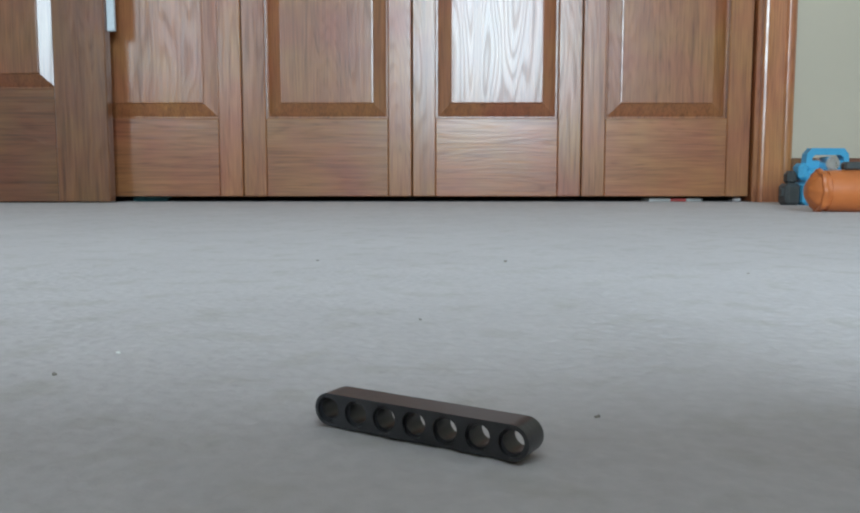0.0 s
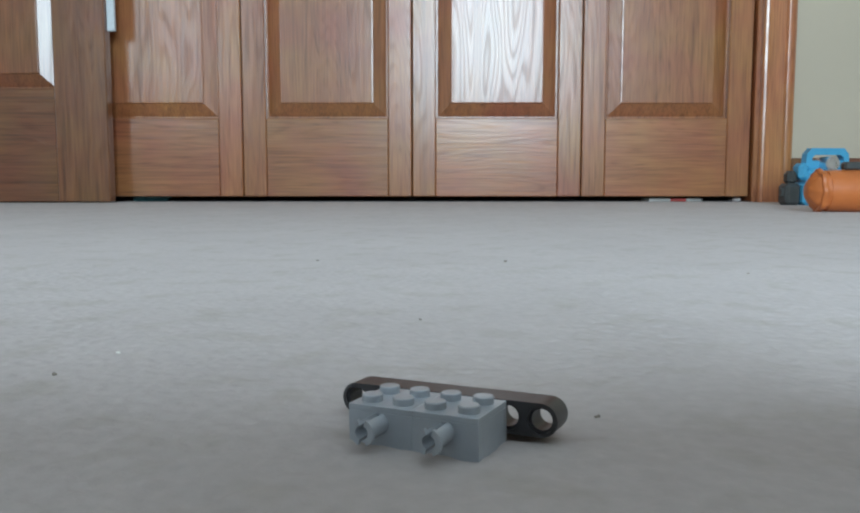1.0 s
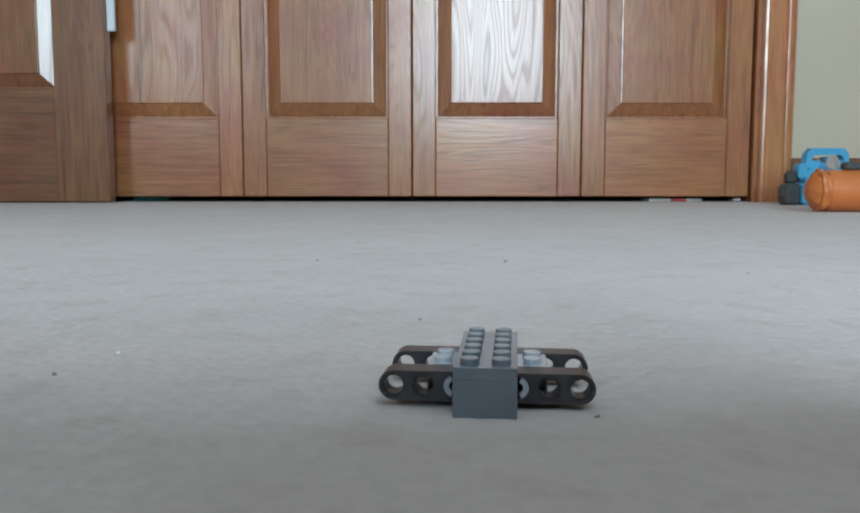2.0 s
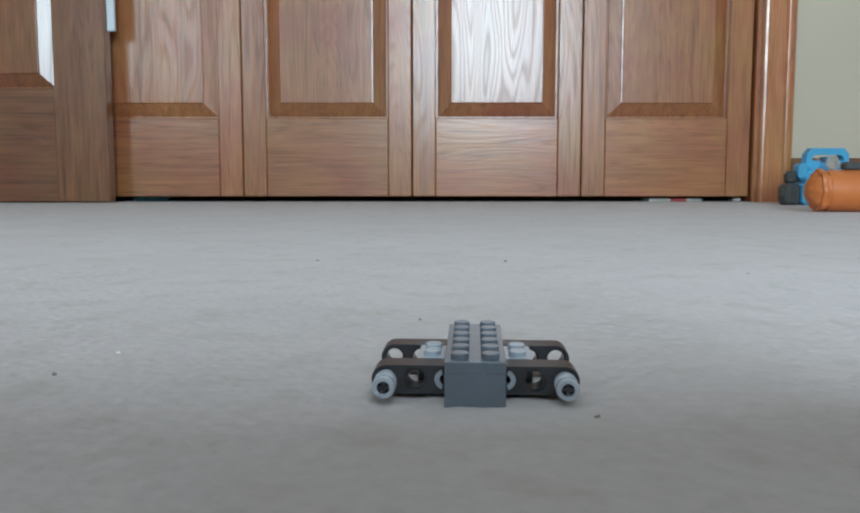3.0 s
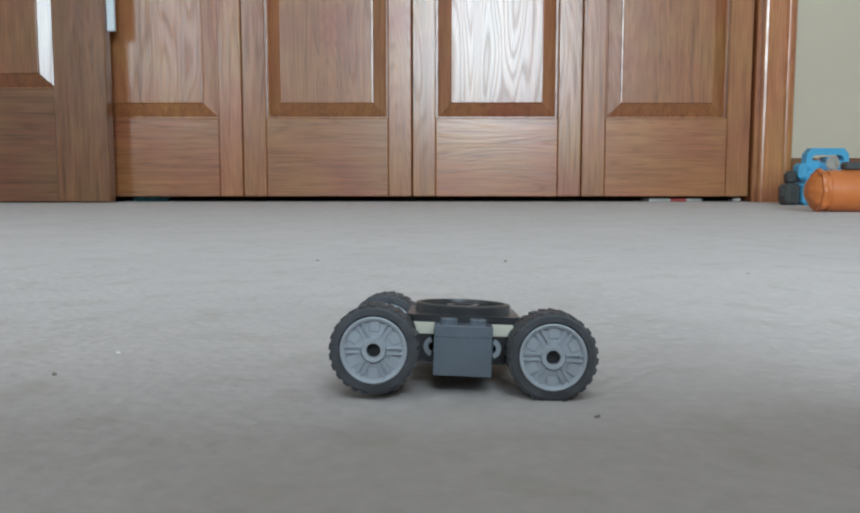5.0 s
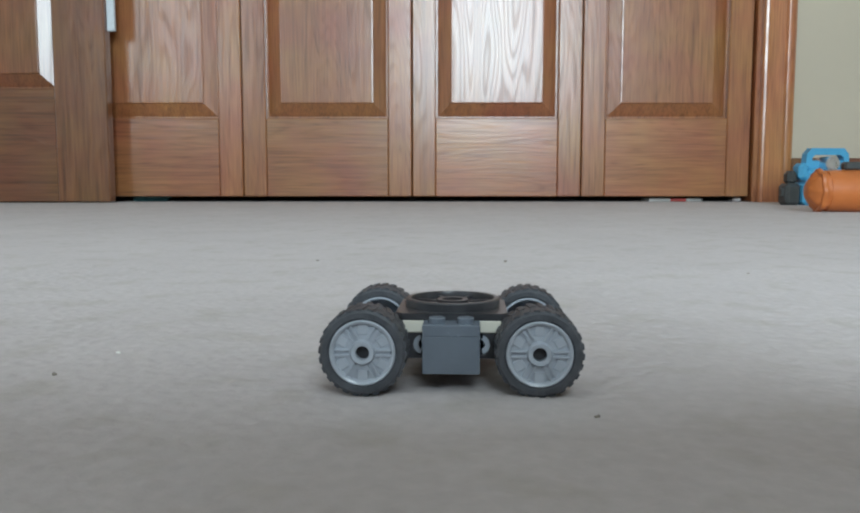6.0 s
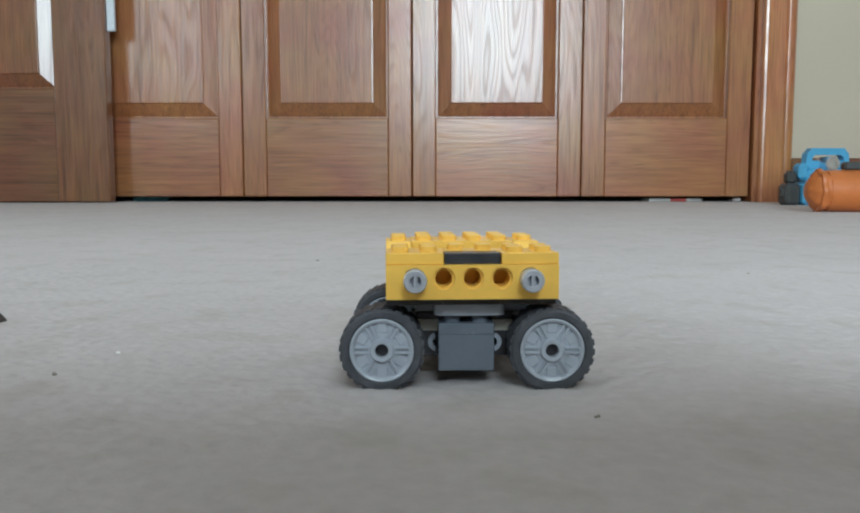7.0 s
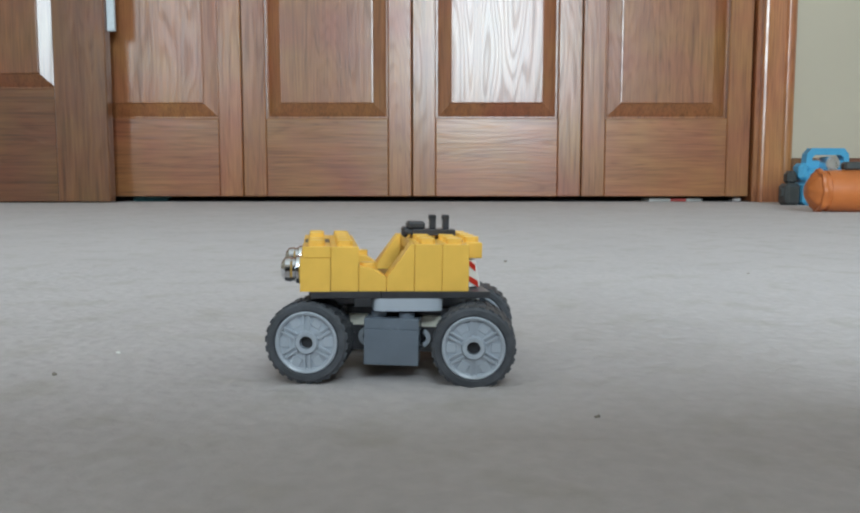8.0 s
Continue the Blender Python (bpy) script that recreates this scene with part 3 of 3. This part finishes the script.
def wheel(car):
    tyre_bm = bmesh.new()
    lathe(tyre_bm, [(9.0, -6.2), (9.6, -6.8), (11.0, -6.8), (11.7, -6.1), (11.85, -3), (11.9, 0), (11.85, 3), (11.7, 6.1), (11.0, 6.8), (9.6, 6.8), (9.0, 6.2), (8.9, 0), (9.0, -6.2)], "y", seg=48)
    for side in (-1, 1):
        for k in range(26):
            a = 2 * math.pi * (k + (0.5 if side > 0 else 0)) / 26
            n0 = len(tyre_bm.verts)
            box(tyre_bm, -0.85, 0.85, min(side * 0.4, side * 6.3), max(side * 0.4, side * 6.3), 11.2, 12.05, 0.0)
            tyre_bm.verts.ensure_lookup_table()
            turn = Matrix.Rotation(a, 4, "Y") @ Matrix.Rotation(radians(8 * side), 4, "Z")
            bmesh.ops.transform(tyre_bm, matrix=turn, verts=tyre_bm.verts[n0:])
    rim_bm = bmesh.new()
    lathe(rim_bm, [(1.9, 3), (1.9, -6.7), (2.5, -6.9), (3.1, -6.9), (3.3, -6.2), (3.6, -5.8), (7.6, -5.6), (8.1, -6.6), (8.7, -6.95), (9.05, -6.6), (9.05, 6.5), (8.4, 6.5), (8.2, -2), (7.6, -4.6), (3.2, -5.0), (3.0, 3), (1.9, 3)], "y", seg=48)
    for k in range(6):
        a = 60 * k
        for d in (-0.75, 0.75):
            n0 = len(rim_bm.verts)
            box(rim_bm, 3.4, 7.9, -6.35, -5.2, d - 0.28, d + 0.28, 0.0)
            rim_bm.verts.ensure_lookup_table()
            bmesh.ops.transform(rim_bm, matrix=Matrix.Rotation(radians(a), 4, "Y"), verts=rim_bm.verts[n0:])
    for k in range(6):
        n0 = len(rim_bm.verts)
        box(rim_bm, 4.9, 7.9, -5.95, -5.2, -1.5, 1.5, 0.2)
        rim_bm.verts.ensure_lookup_table()
        bmesh.ops.transform(rim_bm, matrix=Matrix.Rotation(radians(30 + 60 * k), 4, "Y"), verts=rim_bm.verts[n0:])
    hub = mm("wheel", rim_bm, LGREY, car, "light grey plastic spoked wheel rim")
    mm("tyre", tyre_bm, TYRE, hub, "treaded black rubber tyre")
    bm = bmesh.new()
    disc(bm, 1.85, 2, -4.6, "y", seg=14)
    mm("axle", bm, BLACK, hub, "black axle end")
    return hub


PLACES = {}            # each keyed part: (thing, mounted pose, state in which it is put on)


def put(ob, at, state):
    PLACES[ob.name] = (ob, at, state)
    return ob


car = thing("toy_truck", "yellow and grey toy truck of studded plastic bricks on carpet", "toy truck")

beam_rear = put(mm("beam", beam_mesh(), BLACK, car, "black round-ended beam with seven holes"), mpose(0, 12, 0), 0)
beam_front = new("beam", beam_rear.data)
beam_front.parent = car
put(tagged(beam_front, "black round-ended beam with seven holes"), mpose(0, -12, 0), 3)

for x, st in ((8, 1), (-8, 2)):
    bm = hollow_brick(7.965, -5.8, 3.8)
    pin(bm, 0, -7.9, -15.6)
    pin(bm, 0, 7.9, 15.6)
    put(mm("pin_brick", bm, LGREY, car, "light grey studded brick with side pins"), mpose(x, 0, 0), st)

for y in (-20, 20):
    put(mm("side_brick", brick(-8, 8, -4, 4, -6.7, 3.8), DGREY, car, "dark grey studded brick"), mpose(0, y, 0), 4)

put(mm("cross_plate", brick(-8, 8, -24, 24, 3.82, 7.0), DGREY, car, "dark grey studded plate"), mpose(0, 0, 0), 5)


def bushing():
    bm = bmesh.new()
    lathe(bm, [(1.7, 3.5), (1.7, -3.5), (2.7, -3.5), (3.1, -3.0), (3.1, -1.2), (2.5, -0.9), (2.5, 0.9), (3.1, 1.2), (3.1, 3.5), (1.7, 3.5)], "y", seg=20)
    return bm


axles = {}
for x, y, st in ((-24, -19.6, 6), (24, -19.6, 7), (-24, 19.6, 11), (24, 19.6, 12)):
    b = put(mm("bushing", bushing(), LGREY, car, "light grey axle bushing"), mpose(x, y, -0.4), st)
    bm = bmesh.new()
    box(bm, -1.5, 1.5, -3.2, 3.2, -0.5, 0.5)
    box(bm, -0.5, 0.5, -3.2, 3.2, -1.5, 1.5)
    mm("cross_axle", bm, BLACK, b, "black cross axle")

for x in (-12, 12):
    put(mm("white_plate", brick(-4, 4, -16.2, 16.2, 3.5, 6.9, False), WHITE, car, "cream white smooth plate"), mpose(x, 0, 0), 8)


def turntable_base():
    bm = bmesh.new()
    plate = [bm.verts.new((x, y, 7.02)) for x, y in ((-16, -14), (-14, -16), (14, -16), (16, -14), (16, 11), (11, 16), (-11, 16), (-16, 11))]
    rim = [bm.verts.new((v.co.x, v.co.y, 9.0)) for v in plate]
    bm.faces.new(plate)
    bm.faces.new(rim)
    for k in range(8):
        bm.faces.new((plate[k], plate[(k + 1) % 8], rim[(k + 1) % 8], rim[k]))
    lathe(bm, [(14.2, 8.9), (14.2, 11.1), (13.8, 11.5), (12.6, 11.5), (12.4, 11.1), (12.4, 9.2), (4.8, 9.2), (4.8, 10.9), (3.2, 10.9), (3.2, 9.0), (0.01, 9.0)], "z", seg=48)
    for k in range(8):
        n0 = len(bm.verts)
        box(bm, 5, 12.3, -0.5, 0.5, 9.1, 10.2)
        bm.verts.ensure_lookup_table()
        bmesh.ops.transform(bm, matrix=Matrix.Rotation(radians(45 * k + 20), 4, "Z"), verts=bm.verts[n0:])
    return bm


put(mm("turntable_base", turntable_base(), BLACK, car, "black round turntable on a square plate"), mpose(0, 0, 0), 8)

first = wheel(car)
put(first, mpose(-24, -21.6, 0), 9)
for x, y, rz, st in ((24, -21.6, 0, 10), (-24, 21.6, 180, 11), (24, 21.6, 180, 12)):
    w = copy_thing(first, Matrix())
    put(w, mpose(x, y, 0, 0, 0, rz), st)


def turntable_top():
    """Cross-shaped studded top with rounded arms."""
    bm = bmesh.new()
    a, e, r, w = 10.2, 24.0, 2.6, 15.2
    q = [(w, w), (w, a), (e - r, a)] + [(e - r + r * math.sin(radians(t)), a - r + r * math.cos(radians(t))) for t in (30, 60, 90)]
    half = q + [(x, -y) for x, y in reversed(q[1:])]
    loop = []
    for k in range(4):
        c, s = round(math.cos(-math.pi / 2 * k)), round(math.sin(-math.pi / 2 * k))
        loop += [(x * c - y * s, x * s + y * c) for x, y in half]
    lo = [bm.verts.new((x, y, 9.3)) for x, y in loop]
    hi = [bm.verts.new((x, y, 13.0)) for x, y in loop]
    bm.faces.new(lo)
    bm.faces.new(hi)
    for k in range(len(loop)):
        j = (k + 1) % len(loop)
        bm.faces.new((lo[k], lo[j], hi[j], hi[k]))
    for x in range(-20, 21, 8):
        for y in range(-20, 21, 8):
            if max(abs(x), abs(y)) < 16 or min(abs(x), abs(y)) < 8:
                studs(bm, [x], [y], 13.0, h=1.6)
    return bm


deck = put(mm("turntable_top", turntable_top(), LGREY, car, "light grey studded turntable top"), mpose(0, 0, 0), 13)
DECK = {}              # parts keyed on the turning deck


def ride(ob, state, shift=0.0):
    DECK[ob.name] = (ob, mpose(0, shift, 0), state)
    return ob


B, T = 15.0, 27.8      # underside and top of the yellow bricks in front
R = T + 0.9            # top of the rear ones
ride(mm("centre_plate", brick(-8, 8, -8, 24, 13.02, B + 0.8), BLACK, deck, "black studded plate"), 13)
for x in (-16, 16):
    ride(mm("deck_plate", brick(x - 8, x + 8, -8, 24, 13.02, B, False), BLACK, deck, "black plate under the body"), 14)
    ride(mm("deck_plate", brick(x - 8, x + 8, -28.2, -8.1, 13.02, B, False), BLACK, deck, "black plate under the body"), 15)
ride(mm("deck_plate", brick(-8, 8, -28.2, -8.1, 13.02, B, False), BLACK, deck, "black plate under the body"), 15)
# rear of the body
for x in (-20, 20):
    ride(mm("yellow_brick", brick(x - 4, x + 4, 8, 16, B, R), YELLOW, deck, "yellow studded brick"), 14, -6.5)
    ride(mm("yellow_brick", brick(x - 4, x + 4, 16, 24, B, R), YELLOW, deck, "yellow studded brick"), 14, -6.5)
ride(mm("roof_plate", brick(-16, 16, 8, 24, 25.2, R), YELLOW, deck, "yellow studded plate"), 14, -6.5)
ride(mm("seat_back", brick(-16, 16, 10, 18, B, 25.15, False), BROWN, deck, "brown seat back"), 14, -6.5)
# front of the body: a brick with five through holes


def holed_brick():
    bm = bmesh.new()
    seg, y0, y1, zc = 16, -24.6, -16.1, B + 5.8
    z0, z1 = B, 24.6
    for k in range(5):
        cx = -16 + 8 * k
        rings = lathe(bm, [(3.1, y0), (3.1, y0 + 0.9), (2.4, y0 + 0.9), (2.4, y1 - 0.9), (3.1, y1 - 0.9), (3.1, y1)], "y", (cx, 0, zc), seg)
        for ring, y in ((rings[0], y0), (rings[-1], y1)):
            out = []
            for i in range(seg):
                c, s = math.cos(2 * math.pi * i / seg), math.sin(2 * math.pi * i / seg)
                hz = (z1 - zc) if s > 0 else (zc - z0)
                if i % 4 == 2:
                    px, pz = math.copysign(4, c), math.copysign(hz, s)
                else:
                    f = min(4 / max(abs(c), 1e-6), hz / max(abs(s), 1e-6))
                    if f * abs(s) > hz * 0.98 and abs(f * c) < 3.99:
                        px, pz = f * c, math.copysign(hz, s)
                    else:
                        px, pz = f * c, f * s
                out.append(bm.verts.new((cx + px, y, zc + pz)))
            for i in range(seg):
                j = (i + 1) % seg
                bm.faces.new((ring[i], ring[j], out[j], out[i]))
    for x0, x1 in ((-23.92, -20), (20, 23.92)):
        for y in (y0, y1):
            bm.faces.new([bm.verts.new(p) for p in ((x0, y, z0), (x1, y, z0), (x1, y, z1), (x0, y, z1))])
    for x in (-23.92, 23.92):
        bm.faces.new([bm.verts.new(p) for p in ((x, y0, z0), (x, y1, z0), (x, y1, z1), (x, y0, z1))])
    for z in (z0, z1):
        bm.faces.new([bm.verts.new(p) for p in ((-23.92, y0, z), (23.92, y0, z), (23.92, y1, z), (-23.92, y1, z))])
    bmesh.ops.remove_doubles(bm, verts=bm.verts, dist=0.01)
    return bm


ride(mm("nose_brick", holed_brick(), YELLOW, deck, "yellow brick with five round holes"), 15, -6.5)
for x in (-16, 16):
    ride(mm("yellow_plate", brick(x - 8, x + 8, -24, -16, 24.62, T), YELLOW, deck, "yellow studded plate"), 15, -6.5)
ride(mm("grille", brick(-7.7, 7.7, -23.6, -16, 24.62, T - 0.1, False), BLACK, deck, "black grille slot"), 15, -6.5)
ride(mm("hood_plate", brick(-16, 16, -16, -8, 24.62, T), YELLOW, deck, "yellow studded plate"), 15, -6.5)
ride(mm("cross_brick", brick(-16, 16, -16, -9, B, 24.6, False), YELLOW, deck, "yellow cross brick"), 15, -6.5)
for x in (-20, 20):
    ride(mm("yellow_brick", brick(x - 4, x + 4, -16, -8, B, T), YELLOW, deck, "yellow studded brick"), 15, -6.5)


def side_slope(outline, knob=None):
    """A slope brick, 8 mm thick along x; outline in (y, z)."""
    bm = bmesh.new()
    prism(bm, outline, -3.92, 3.92, 0.2)
    bmesh.ops.transform(bm, matrix=Matrix.Rotation(math.pi / 2, 4, "Z"), verts=bm.verts)
    if knob:
        disc(bm, 2.4, knob[1] - 0.5, knob[1] + 1.6, "z", (0, knob[0], 0), 16, 0.25)
    return bm


for x in (-20, 20):
    at = mpose(x, -6.5, 0)
    a = mm("slope_brick", side_slope([(-7.95, B), (-0.05, B), (-0.05, B + 4.2), (-3.8, B + 6.6), (-7.95, B + 7.4)], (-5.3, B + 6.6)), YELLOW, deck, "yellow low slope brick")
    b = mm("slope_brick", side_slope([(0.05, B), (7.95, B), (7.95, R), (6.9, R), (0.05, B + 4.2)]), YELLOW, deck, "yellow slope brick")
    DECK[a.name], DECK[b.name] = (a, at, 15), (b, at, 14)
ride(mm("seat", brick(-12, 12, 0, 8, B, 17.6, False), BROWN, deck, "brown seat"), 15, -6.5)
for x in (-16, 16):
    bm = bmesh.new()
    lathe(bm, [(2.3, -21), (2.3, -23.8), (3.1, -24.0), (3.2, -28.6), (2.9, -29.0), (1.6, -29.0), (1.5, -27.0), (0.01, -27.0)], "y", (x, 0, B + 5.5), 24)
    box(bm, x - 0.45, x + 0.45, -28.9, -26.9, B + 3.6, B + 7.4)
    ride(mm("headlight_pin", bm, SILVER, deck, "silver grey headlight pin"), 15, -6.5)
    bm = bmesh.new()
    lathe(bm, [(3.3, -23.9), (3.9, -24.1), (4.2, -24.8), (4.1, -25.8), (3.5, -26.2), (3.4, -26.9), (3.7, -27.5), (3.5, -29.0), (2.2, -30.0), (0.01, -30.4)], "y", (x, 0, B + 5.5), 24)
    ride(mm("headlight", bm, CHROME, deck, "chrome domed headlight"), 17, -6.5)
bm = brick(-16, 16, 24.1, 29.4, 24.0, R, False)
studs(bm, [-12, -4, 4, 12], [26.6], R, 2.3)
ride(mm("tail_plate", bm, YELLOW, deck, "yellow tail plate"), 15, -6.5)
bm = bmesh.new()
prism(bm, [(24.1, B), (29.0, B + 0.6), (27.4, 23.3), (24.1, 23.3)], -16, 16, 0.2)
bmesh.ops.transform(bm, matrix=Matrix.Rotation(math.pi / 2, 4, "Z"), verts=bm.verts)
tail = ride(mm("tail_board", bm, PAPER, deck, "white tail board with red slanted stripes"), 15, -6.5)
for x in (-16.1, 16.1):
    for z in (B + 0.2, B + 5.0):
        bm = bmesh.new()
        prism(bm, [(24.3, z + 2.6), (28.4 - 0.19 * (z - B), z), (28.2 - 0.19 * (z - B), z + 2.0), (24.3, z + 4.2)], -0.12, 0.12)
        bmesh.ops.transform(bm, matrix=Matrix.Translation((x, 0, 0)) @ Matrix.Rotation(math.pi / 2, 4, "Z"), verts=bm.verts)
        mm("stripe", bm, RED, tail, "red slanted stripe")


def roof_clip():
    bm = bmesh.new()
    z = R + 1.1
    box(bm, -4, 4, 6, 19.6, z, z + 2.0, 0.25)
    for y in (12.8, 17.0):
        box(bm, -1.6, 1.6, y - 0.95, y + 0.95, z + 1.9, z + 6.4, 0.3)
        box(bm, -1.6, 1.6, y - 1.2, y + 1.0, z + 4.8, z + 6.5, 0.3)
    box(bm, -3, 3, 3.5, 6.5, z + 0.2, z + 1.8, 0.4)
    box(bm, -3, 3, 4.5, 10.2, z + 1.8, z + 4.4, 0.7)
    box(bm, -2.4, 2.4, 3.0, 5.0, z - 0.6, z + 2.6, 0.6)
    return bm


ride(mm("roof_clip", roof_clip(), BLACK, deck, "black clip with two prongs"), 17, -3)


def stray_wedge():
    bm = bmesh.new()
    prism(bm, [(-0.016, FLOOR), (0.0, FLOOR), (0.0, PILE + 0.0006), (-0.008, 0.0082), (-0.016, 0.0082)], -0.008, 0.008, 0.0004)
    return single("wedge_brick", bm, BLACK, "loose black wedge brick lying on the carpet", "toy brick")


wedge = stray_wedge()

# ---- motion: start time of each state and the truck's place in it ----
STATES = [
    (0.00, (-7.8, 167.0, 3.6, 0, 0, -30.8)),
    (0.15, (-3.9, 169.0, 3.5, 0, -0.3, -29.3)),
    (0.60, (-0.5, 177.0, 4.3, 0, -1.0, -26.6)),
    (1.05, (4.2, 193.5, 4.3, 0, 0, -8.3)),
    (1.45, (10.1, 209.2, 4.9, 0, 0, -8.1)),
    (1.95, (16.0, 217.0, 5.0, 0, 0, -6.0)),
    (2.45, (28.2, 230.1, 4.9, 0, 0, -4.0)),
    (2.95, (12.9, 226.3, 5.0, 1.6, 0, -3.0)),
    (3.45, (12.8, 230.2, 5.1, 0, 1.0, -0.6)),
    (3.85, (8.5, 236.8, 6.2, -3.0, 7.0, 3.4)),
    (4.35, (8.2, 234.9, 8.0, -8.5, 1.5, 7.2)),
    (4.80, (9.5, 238.0, 9.8, -4.0, 2.0, -1.5)),
    (5.25, (6.9, 240.8, 11.2, 0, 0, -2.7)),
    (6.05, (8.7, 247.9, 10.05, 0, 0, 1.2)),
    (6.55, (10.0, 248.2, 10.2, 0, 0, 1.2)),
    (6.95, (10.2, 249.6, 10.2, 0, 0, 0.5)),
    (7.35, (3.9, 248.6, 10.6, 0, 0, -0.6)),
    (7.85, (-9.6, 252.6, 11.0, 0, 1.1, -4.1)),
]
TURNS = {15: 2.5, 16: -92.5, 17: -78.0}      # turn of the deck on its turntable


def step_rows(poses, between=None):
    """Rows that hold each state's pose and step to the next one."""
    rows = []
    for k, (t, _) in enumerate(STATES):
        f = round(t * 30)
        if k:
            rows.append(((f - 1) / 30, poses[k - 1] if not between or k not in between else between[k]))
            if between and k in between:
                rows.insert(len(rows) - 1, ((f - 2) / 30, poses[k - 1]))
        rows.append((f / 30, poses[k]))
    rows.append((8.0, poses[-1]))
    return rows


def motions():
    car_poses = [mpose(*p) for _, p in STATES]
    walk(car, step_rows(car_poses))
    # parts lie in rows on the carpet behind the tablet until they are put on
    n = len(STATES)
    deck_turn = [pose(0, 0, 0, 0, 0, TURNS.get(k, 0)) for k in range(n)]
    for i, (ob, at, st) in enumerate(PLACES.values()):
        low = min(v.co.z for v in ob.data.vertices)
        rest = pose(-0.30 + 0.075 * (i % 9), -0.30 - 0.09 * (i // 9), FLOOR - low) @ at.to_quaternion().to_matrix().to_4x4()
        if st == 1:                                     # the first pin brick lies upside down
            rest = pose(0, 0, max(v.co.z for v in ob.data.vertices) + low) @ rest @ pose(0, 0, 0, 0, 180)
        poses = []
        for k in range(n):
            mounted = at @ deck_turn[k] if ob is deck else at
            if k >= 16 and ob.name.startswith("wheel"):
                mounted = at @ pose(0, 0, 0, 0, 28)     # the wheels have rolled on a little
            if k == 1 and st == 1:
                mounted = at @ pose(0, 0, 0, 0, 180)    # and is first tried so
            poses.append(mounted if k >= st else car_poses[k].inverted() @ rest)
        between = {16: at @ pose(0, 0, 0, 0, 0, -45)} if ob is deck else None
        rows = step_rows(poses, between)
        if st == 1:                                     # then turned over in three steps
            f = round(STATES[2][0] * 30)
            k = [round(t * 30) for t, _ in rows].index(f)
            rows[k - 1:k] = [((f - 3) / 30, poses[1]), ((f - 2) / 30, at @ pose(0, 0, 0, 0, 120)), ((f - 1) / 30, at @ pose(0, 0, 0, 0, 60))]
        walk(ob, rows)
        if ob is deck:
            deck_poses = poses
    for i, (ob, at, st) in enumerate(DECK.values()):
        low = min(v.co.z for v in ob.data.vertices)
        rest = pose(-0.35 + 0.08 * (i % 10), -0.62 - 0.08 * (i // 10), FLOOR - low)
        poses = [at if k >= st else (car_poses[k] @ deck_poses[k]).inverted() @ rest for k in range(n)]
        walk(ob, step_rows(poses))
    out, there = pose(-0.33, 0.325, 0), pose(-0.178, 0.325, 0)
    walk(wedge, step_rows([there if k in (14, 15, 16) else out for k in range(n)]))


motions()
